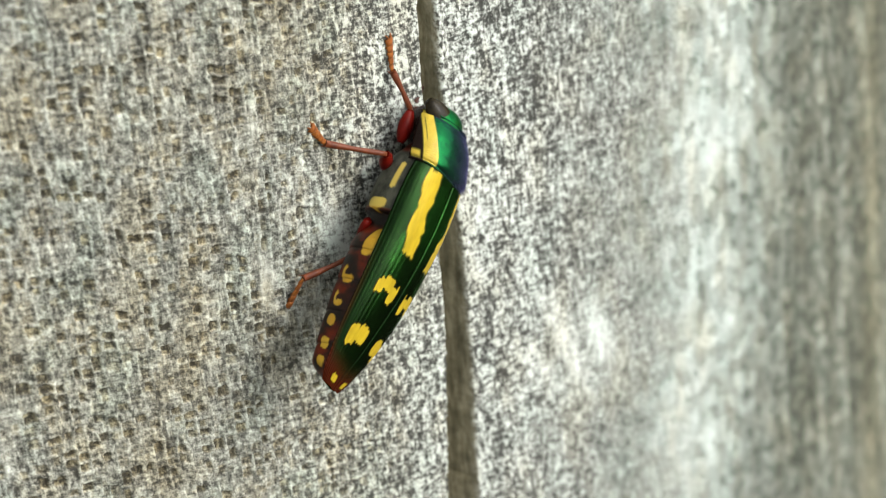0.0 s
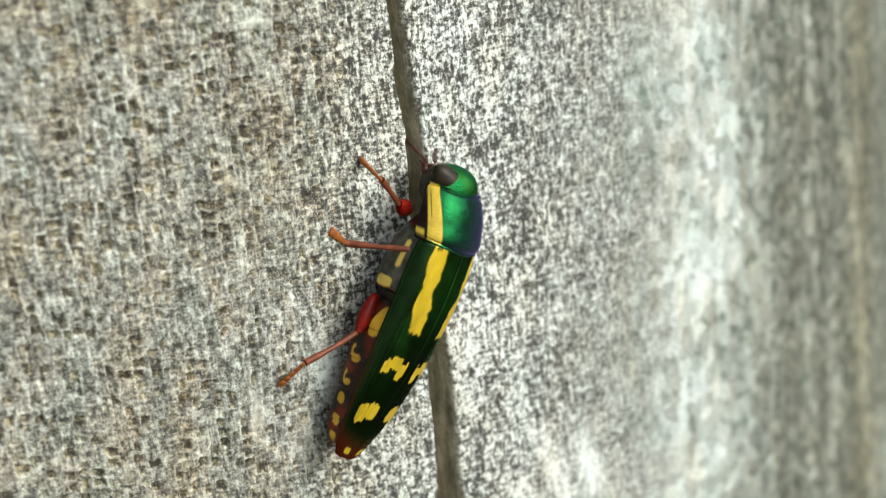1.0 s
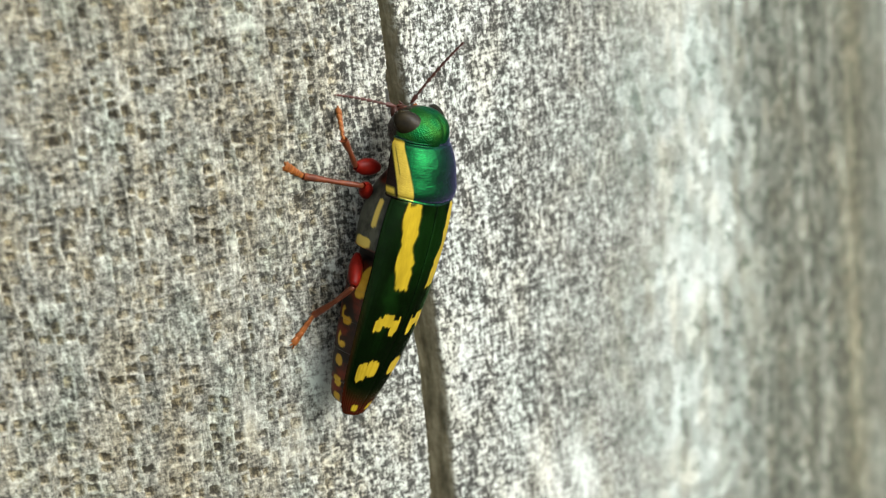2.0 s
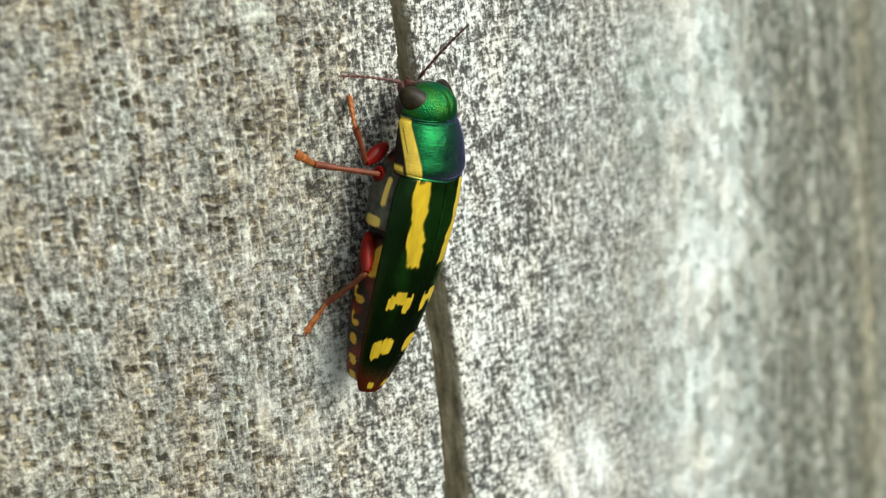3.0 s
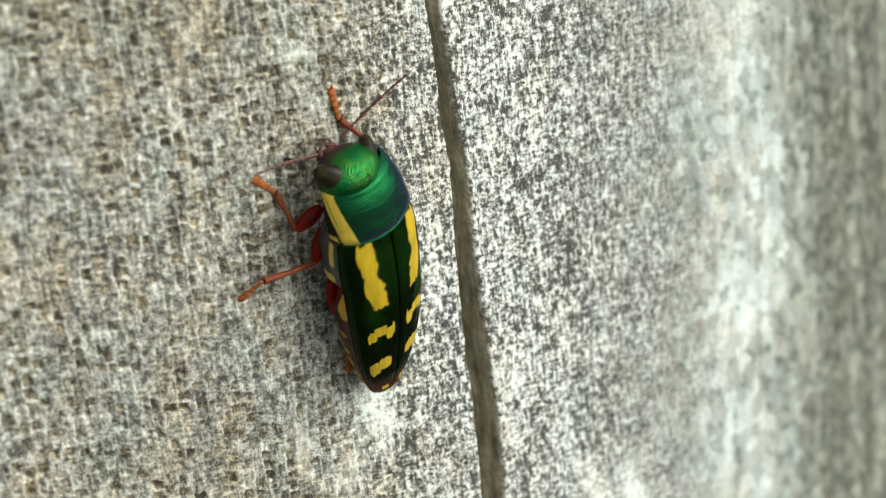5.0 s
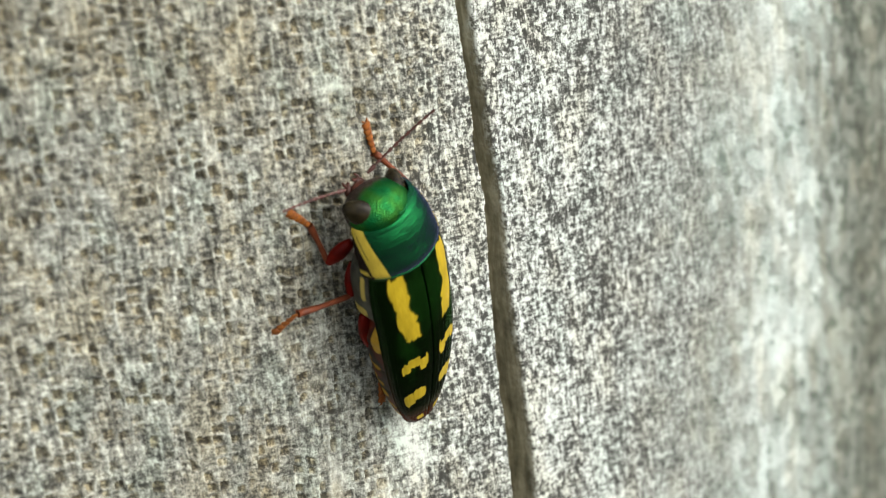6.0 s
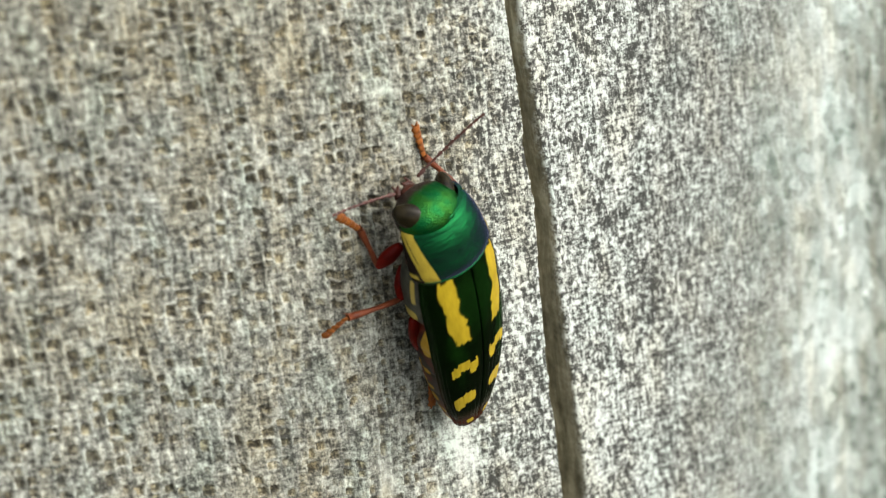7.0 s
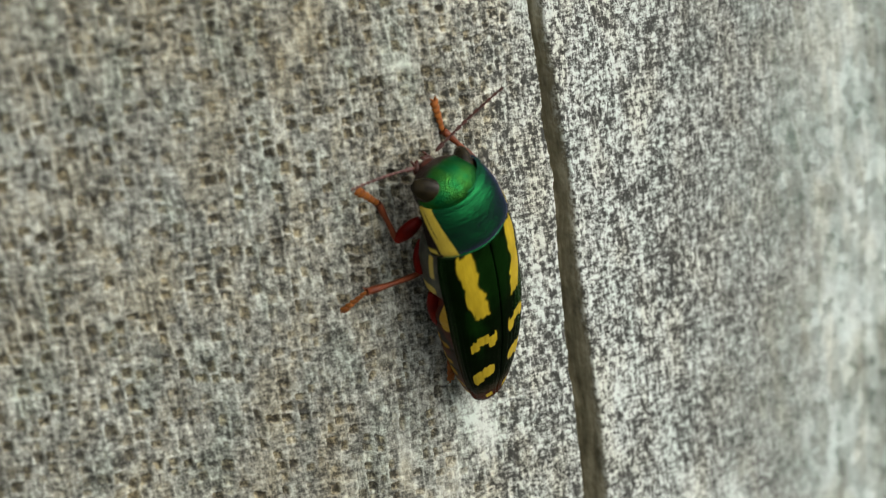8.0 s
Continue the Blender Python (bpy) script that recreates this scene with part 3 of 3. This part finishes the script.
def body(parent):
    """The underside behind the neck: breast and the banded abdomen."""
    n, m = 240, 96
    s, p = np.meshgrid(np.linspace(-0.20, 0.985, n), np.linspace(-math.pi / 2, math.pi / 2, m), indexing="ij")
    a = half_width(np.clip(s, 0, 1)) * np.clip(0.97 - 3.4 * np.clip(-s, 0, 1), 0.5, 1)
    zm = margin_height(np.clip(s, 0, 1)) + 0.12
    low = spline(s, [(-0.20, 1.9), (-0.10, 1.8), (-0.01, 1.2), (0.1, 0.7), (0.3, 0.7), (0.5, 0.7), (0.8, 0.85), (0.93, 1.0), (1.01, 1.4)])
    seg = np.clip((s - 0.30) / 0.14, 0, 5)
    ring = np.where(s > 0.31, 0.10 * (1 - (seg % 1)) ** 6, 0)
    # the hollow behind the breast from which the hind leg comes
    ring = ring + 0.75 * step(0.262, 0.272, s) * (1 - step(0.31, 0.42, s)) * np.clip(np.abs(np.sin(p)), 0, 1)
    x = (a - ring) * np.sign(p) * np.abs(np.sin(p)) ** 0.55
    z = zm - (zm - low - ring) * np.cos(p) ** 0.62
    tail = np.sqrt(np.clip(1 - np.clip((s - 0.93) / 0.056, 0, 1) ** 2, 0.0004, 1))
    x, z = x * tail, zm - (zm - z) * tail
    P = np.stack([x, 0.35 - LENGTH * s, z], -1)
    roof = np.stack([x * 0.9, 0.35 - LENGTH * s, zm + 0.05 + 0 * x], -1)[:, ::-1]
    q = np.abs(p) / (math.pi / 2)
    wob = 0.012 * (vnoise(40 * s, 9 * q, 91) - 0.5)
    mark = np.zeros_like(s)
    # streak under the wing case, patch at the breast's hind corner, bar along the first ring, spots at the tail
    for sc, qc, sw, qw in ((0.10, 0.915, 0.062, 0.034), (0.238, 0.76, 0.027, 0.17), (0.405, 0.93, 0.070, 0.07), (0.765, 0.80, 0.022, 0.10), (0.86, 0.82, 0.024, 0.11), (0.93, 0.84, 0.018, 0.10)):
        mark = np.maximum(mark, 1 - step(0.8, 1.2, np.abs((s + wob - sc) / sw) ** 3 + np.abs((q - qc) / qw) ** 3))
    # hooks on the next rings, open to the front and the wing case
    for sc, qc, sw, qw in ((0.555, 0.79, 0.044, 0.14), (0.665, 0.80, 0.036, 0.12)):
        ds, dq = (s + wob - sc) / sw, (q - qc) / qw
        rho = np.sqrt(ds**2 + dq**2)
        hook = (1 - step(0.22, 0.36, np.abs(rho - 0.78))) * (1 - step(0.1, 0.5, dq * 0.8 - ds))
        mark = np.maximum(mark, np.maximum(hook, 1 - step(0.8, 1.2, ((ds - 0.62) / 0.42) ** 2 + ((dq - 0.1) / 0.75) ** 2)))
    black = step(0.258, 0.268, s) * (1 - step(0.31, 0.36, s)) * (1 - mark) + 0.85 * step(0.44, 0.5, s) * step(0.45, 0.62, vnoise(22 * s, 5 * q, 92))
    black = np.clip(black, 0, 1) * (1 - mark)
    greyish = (1 - step(0.25, 0.262, s)) * step(-0.03, -0.01, s)
    full, marks, greys, blacks = np.concatenate([P, roof], 1), np.concatenate([mark, mark * 0], 1), np.concatenate([greyish, greyish], 1), np.concatenate([black, black], 1)
    piece = lambda name, lo, hi: grid_mesh(name, full[lo:hi] * 0.001, wrap=True, flip=True, values={"mark": marks[lo:hi], "grey": greys[lo:hi], "black": blacks[lo:hi]})
    cuts = [int(np.searchsorted(s[:, 0], c)) for c in (0.30, 0.44, 0.58, 0.72, 0.86)]
    part("breast", piece("breast", 0, cuts[0] + 1), BELLY, parent, "dull grey breast with pale yellow patches")
    ob = part("abdomen", piece("abdomen", cuts[0], cuts[1] + 1), BELLY, parent, "reddish brown underside with a row of yellow spots")
    for lo, hi in zip(cuts[1:], cuts[2:] + [n - 1]):
        part("abdomen_ring", piece("abdomen_ring", lo, hi + 1), BELLY, ob)
    return ob


# legs: side, hip, femur length, tibia length, tarsus length, femur thickness
FRONT, MIDDLE, HIND = ((2.1, 1.4, 1.4), 2.4, 3.3, 2.75, 0.52), ((2.1, -0.7, 1.1), 2.5, 4.7, 2.4, 0.48), ((2.7, -4.9, 1.7), 3.0, 4.7, 2.75, 0.52)


def leg(build, parent):
    """A femur that carries tibia and tarsus; each lies along its own y."""
    hip, f, t, w, r = build
    y = np.linspace(0, 1, 14)
    fem = tube("leg", np.stack([0 * y, f * y, 0.0 * y], -1), r * (0.45 + 0.75 * np.sin(math.pi * np.clip(y * 0.95 + 0.03, 0, 1)) ** 0.8), 16, 0.8)
    ob = part("leg", fem, RED, parent, "glossy dark red thigh of a jointed leg")
    tib = tube("tibia", np.stack([0 * y, t * y, 0.08 * np.sin(math.pi * y)], -1), 0.17 + 0.07 * y + 0.03 * np.sin(9 * y), 12)
    spur = [tube("spur", [(sx * 0.15, t * 0.96, -0.05), (sx * 0.3, t * 1.05, -0.2)], [0.07, 0.02], 6) for sx in (-1, 1)]
    ti = part("tibia", join_mesh("tibia", [tib, *spur]), TIBIA, ob, "thin reddish brown shin")
    lobes = []
    for k in range(5):
        a, b = w * k / 5.4, w * (k + 1) / 5.4
        lobes.append(tube("lobe", [(0, a, 0), (0, a + 0.3 * (b - a), 0), (0, b - 0.06, -0.04), (0, b, -0.06)], [0.15 + 0.032 * k, 0.18 + 0.034 * k, 0.225 + 0.042 * k, 0.20 + 0.036 * k], 12, 0.55))
    for sx in (-1, 1):
        lobes.append(tube("claw", [(sx * 0.05, w * 0.92, 0), (sx * 0.2, w * 1.0, 0.04), (sx * 0.26, w * 1.06, -0.12)], [0.08, 0.06, 0.02], 6))
    ta = part("tarsus", join_mesh("tarsus", lobes), TARSUS, ob, "orange foot of small lobes with claws")
    return ob, ti, ta


def antenna(side, parent):
    """A stalk that carries ten small saw-tooth segments."""
    y, ob = 0.0, None
    bend = lambda d: (side * 0.012 * d * d, d, 0.02 * d * d)
    for k in range(11):
        L = 0.8 if k == 0 else 0.54
        w = (0.18, 0.12, 0.11)[k] if k < 3 else 0.17 - 0.007 * k
        me = tube("segment", [bend(y), bend(y + 0.15 * L), bend(y + 0.8 * L), bend(y + L)], [0.06, 0.6 * w, w, 0.05], 8, 0.7)
        if k == 0:
            ob = part("antenna", me, HORN, parent, "thin saw-toothed brown feeler")
        else:
            part("segment", me, HORN, ob)
        y += L
    return ob


NECK = Vector((0, 0.0036, 0.0026))
beetle = tagged(new("beetle"), "metallic green jewel beetle with yellow blotches and red legs", "beetle")
HEAD_PART = head(beetle)
neck_shield(beetle)
body(beetle)
for sd in (-1, 1):
    wing_case(sd, beetle)
LEGS = {(sd, k): leg((FRONT, MIDDLE, HIND)[k], beetle) for sd in (-1, 1) for k in range(3)}
HORNS = {sd: antenna(sd, beetle) for sd in (-1, 1)}

# ---- what moves ----
# seconds, heading, pitch, roll (degrees, against the first view), the belly's zero in the plan, and its height over the wood (mm)
STANCES = [
    (0.0, 22.5, -15.1, 60.4, 685.9, 298.4, 0.5),
    (0.1, 22.5, -15.2, 60.8, 686.4, 297.0, 0.5),
    (0.3, 25.4, -16.4, 68.2, 700.5, 255.5, 0.5),
    (0.5, 23.2, -14.0, 66.3, 703.6, 234.1, 0.5),
    (1.0, 22.0, 7.2, 58.7, 732.3, 162.4, 0.7),
    (1.2, 20.8, 9.0, 58.5, 728.0, 148.0, 0.6),
    (2.3, 12.2, 18.4, 56.7, 693.4, 49.6, 0.5),
    (2.9, 12.2, 18.4, 56.7, 693.4, 49.6, 0.5),
    (3.6, 12.2, 18.4, 56.9, 693.0, 49.2, 0.5),
    (4.0, 4.1, 23.1, 55.4, 624.2, 39.3, 0.5),
    (4.2, 3.0, 31.2, 48.3, 600.9, 42.6, 0.6),
    (5.25, -10.5, 46.8, 41.2, 516.9, 49.8, 0.9),
    (5.6, -10.5, 46.8, 41.2, 516.9, 49.8, 0.9),
    (8.0, -10.5, 46.8, 41.2, 516.9, 49.8, 0.9),
]
# the feet on the wood, by leg: seconds, then the plan's x and y of tip, ankle and knee; a foot steps from one stand to the next
FEET = {
    (-1, 0): [(0, 688, 66, 695, 134, 727, 191), (0.2, 688, 66, 698, 134, 735, 191), (0.3, 690, 66, 709, 134, 762, 188), (0.5, 689, 67, 699, 126, 758, 180),
              (0.65, 689, 67, 699, 126, 755, 175), (1.0, 658, 42, 679, 64, 725, 132), (1.15, 655, 25, 670, 56, 716, 118), (1.5, 633, -55, 640, -11, 669, 40),
              (3.6, 633, -55, 640, -11, 669, 40), (3.75, 526, -49, 566, -20, 620, 30), (4.0, 526, -49, 561, -12, 594, 36), (4.2, 526, -49, 550, 2, 546, 50),
              (4.7, 385, 16, 431, 45, 469, 107), (8, 385, 16, 431, 45, 469, 107)],
    (-1, 1): [(0, 549, 224, 588, 269, 699, 271), (0.2, 549, 224, 588, 269, 699, 268), (0.3, 669, 188, 698, 213, 766, 234), (0.4, 603, 167, 640, 215, 755, 222),
              (0.5, 603, 167, 640, 215, 751, 217), (1.0, 602, 169, 646, 203, 714, 196), (1.2, 602, 169, 646, 203, 714, 193), (1.8, 535, 44, 581, 71, 686, 83),
              (3.7, 535, 44, 581, 71, 686, 83), (3.9, 485, 137, 549, 127, 620, 99), (4.0, 485, 137, 549, 127, 617, 99), (4.1, 424, 99, 480, 106, 595, 104),
              (4.2, 421, 99, 478, 105, 585, 106), (4.5, 421, 99, 478, 105, 575, 115), (5.0, 363, 234, 407, 198, 500, 162), (8, 363, 234, 407, 198, 500, 162)],
    (-1, 2): [(0, 509, 545, 538, 491, 641, 441), (0.2, 509, 545, 538, 491, 641, 438), (0.32, 512, 444, 555, 423, 655, 384), (0.5, 511, 443, 557, 417, 657, 371),
              (1.0, 512, 444, 559, 402, 652, 353), (1.3, 512, 444, 559, 402, 652, 345), (1.9, 548, 363, 592, 303, 657, 260), (3.7, 548, 363, 592, 303, 657, 260),
              (4.0, 550, 379, 570, 302, 611, 271), (4.2, 553, 377, 558, 327, 575, 288), (5.0, 561, 377, 557, 325, 532, 285), (8, 561, 377, 557, 325, 532, 285)],
}
# the hidden feet: when they stand, and as of which time the body stands over them
STANDS = [(0, 0), (0.2, 0), (0.5, 0.8), (1.3, 1.0), (2.1, 2.5), (3.6, 2.5), (4.1, 4.2), (4.3, 4.2), (5.1, 6), (8, 6)]
REACHED = [(4.0, 705, -149, 676, -106, 655, -75), (4.15, 587, -145, 608, -87, 637, -69), (4.5, 587, -145, 608, -87, 637, -69), (5.0, 526, -142, 546, -74, 602, -31), (8, 526, -142, 546, -74, 602, -31)]
# the head: seconds, how far it is bowed, degrees turned to its left, way to its right and way drawn in (mm)
BOWED = [(0, 33, 0, 0, 0), (0.3, 34, 0, 0, 0), (0.6, 34, 0, 0, 0), (1.0, 24, 0, 0, 0), (1.2, 18, 0, 0, 0), (2.3, 0, 0, 0, 0), (3.6, 0, 0, 0, 0), (4.2, 0, -4, 0.0, 0.3), (5.2, 0, -10, -0.4, 0.7), (8, 0, -10, -0.4, 0.7)]
# where the feelers point: seconds, then right, up, and toward the eye
FEELERS = {
    -1: [(0, 0.1, 0.15, -0.97), (0.6, 0.1, 0.15, -0.97), (1.0, -0.3, 0.4, -0.85), (2.3, -0.65, 0.1, 0.6), (3.6, -0.65, 0.1, 0.6), (5.2, -0.72, -0.22, 0.62), (8, -0.72, -0.22, 0.62)],
    1: [(0, 0.05, 0.3, -0.92), (0.6, 0.05, 0.35, -0.92), (1.0, 0.0, 0.42, -0.88), (2.3, 0.52, 0.6, 0.5), (3.6, 0.52, 0.6, 0.5), (5.2, 0.68, 0.72, 0.05), (8, 0.68, 0.72, 0.05)],
}


def eased(rows, t):
    """The values of rows at t, resting at each row."""
    for a, b in zip(rows, rows[1:]):
        if t <= b[0]:
            k = max(0.0, (t - a[0]) / (b[0] - a[0]))
            k = k * k * (3 - 2 * k)
            return [p + (q - p) * k for p, q in zip(a[1:], b[1:])]
    return list(rows[-1][1:])


def glided(rows, t):
    return [float(spline(t, [(r[0], r[i]) for r in rows])) for i in range(1, len(rows[0]))]


def stance(t):
    heading, pitch, roll, x, y, up = glided(STANCES, t)
    turn = Matrix.Rotation(-radians(heading), 3, "Z") @ Matrix.Rotation(radians(pitch), 3, "X") @ Matrix.Rotation(radians(roll), 3, "Y")
    return Matrix.Translation(wood_at(x, y, 0.001 * up)) @ (BASE.to_3x3() @ turn).to_4x4()


def along(a, b, up):
    """A pose at a whose y points to b and whose z leans to up."""
    y = (b - a).normalized()
    x = y.cross(up).normalized()
    z = x.cross(y)
    return Matrix.Translation(a) @ Matrix((x, y, z)).transposed().to_4x4()


def foothold(t, x, y):
    """The place on the wood under a point of the body (mm), at t."""
    p = stance(t) @ Vector((0.001 * x, 0.001 * y, 0))
    out = Vector((p.x - AXIS[0], p.y - AXIS[1], 0))
    return p - out.normalized() * (out.length - 0.001 * RADIUS)


for k, (tx, ty, ax, ay, kx, ky) in enumerate(((4.6, 3.9, 3.6, 2.6, 2.2, 2.4), (5.2, -1.8, 4.2, -1.0, 2.8, -0.2), (5.0, -9.4, 4.2, -7.4, 2.9, -5.6))):
    FEET[1, k] = [(t, *plan_of(foothold(b, tx, ty)), *plan_of(foothold(b, ax, ay)), *plan_of(foothold(b, kx, ky))) for t, b in STANDS]
FEET[1, 0] = [r for r in FEET[1, 0] if r[0] < 3.7] + REACHED


def leg_poses(side, kind, t, last):
    """Thigh, shin and foot of a leg; last is the knee a moment before."""
    (hx, hy, hz), f, s, w, _ = (FRONT, MIDDLE, HIND)[kind]
    f, s, w = 0.001 * f, 0.001 * s, 0.001 * w
    hip = stance(t) @ Vector((side * hx * 0.001, hy * 0.001, hz * 0.001))
    x, y, ax, ay, kx, ky = eased(FEET[side, kind], t)
    tip = wood_at(x, y, 0.00015)
    normal = Vector((tip.x - AXIS[0], tip.y - AXIS[1], 0)).normalized()
    # the ankle lies over its place as far from the tip as the foot is long
    for over in np.linspace(0.0004, 0.0016, 25):
        ankle = wood_at(ax, ay, over)
        if (ankle - tip).length > w:
            break
    ankle = tip + (ankle - tip).normalized() * w * 0.97
    way = ankle - hip
    d = max(min(way.length, 0.985 * (f + s)), abs(f - s) * 1.05)
    way.normalize()
    tip += hip + way * d - ankle
    ankle = hip + way * d
    c = max(-1.0, min(1.0, (f * f + d * d - s * s) / (2 * f * d)))
    across = way.cross(normal).normalized()
    up = across.cross(way)
    best = None
    for a in range(0, 360, 4):
        swing = across * math.cos(radians(a)) + up * math.sin(radians(a))
        knee = hip + way * (f * c) + swing * (f * math.sqrt(1 - c * c))
        qx, qy = plan_of(knee)
        over = math.hypot(knee.x - AXIS[0], knee.y - AXIS[1]) - 0.001 * RADIUS
        miss = math.hypot(qx - kx, qy - ky) + 60000 * max(0.0, 0.0006 - over) - (2.0 * math.sin(radians(a)))
        if last is not None:
            miss += 6000 * (knee - last).length
        if best is None or miss < best[0]:
            best = (miss, knee)
    knee = best[1]
    return along(hip, knee, normal), along(knee, ankle, normal), along(ankle, tip, normal), knee


def motions():
    times = [k / 10 for k in range(81)]
    walk(beetle, [(t, stance(t)) for t in times])
    for (side, kind), (fem, tib, tar) in LEGS.items():
        rows, knee = [], None
        for t in times:
            *p, knee = leg_poses(side, kind, t, knee)
            rows.append((t, p))
        walk(fem, [(t, stance(t).inverted() @ p[0]) for t, p in rows])
        walk(tib, [(t, p[0].inverted() @ p[1]) for t, p in rows])
        walk(tar, [(t, p[0].inverted() @ p[2]) for t, p in rows])
    def bow(t):
        b, yaw, aside, drawn = eased(BOWED, t)
        at = NECK + Vector((aside, -0.024 * b - drawn, -0.0024 * b)) * 0.001
        turn = Matrix.Rotation(radians(5 + 0.6 * b), 4, "Y") @ Matrix.Rotation(radians(yaw), 4, "Z") @ Matrix.Rotation(radians(-0.3 * b), 4, "X")
        return Matrix.Translation(at) @ turn @ Matrix.Translation(-NECK)

    walk(HEAD_PART, [(t, bow(t)) for t in times])
    for side, horn in HORNS.items():
        rows = []
        for t in times:
            r, u, n = eased(FEELERS[side], t)
            m = stance(t)
            a = m @ bow(t) @ Vector((side * 0.00115, 0.0058, 0.0009))
            rows.append((t, m.inverted() @ along(a, a + BASE.to_3x3() @ Vector((r, u, n)), BASE.to_3x3() @ Vector((0, 0, 1)))))
        walk(horn, rows)


motions()
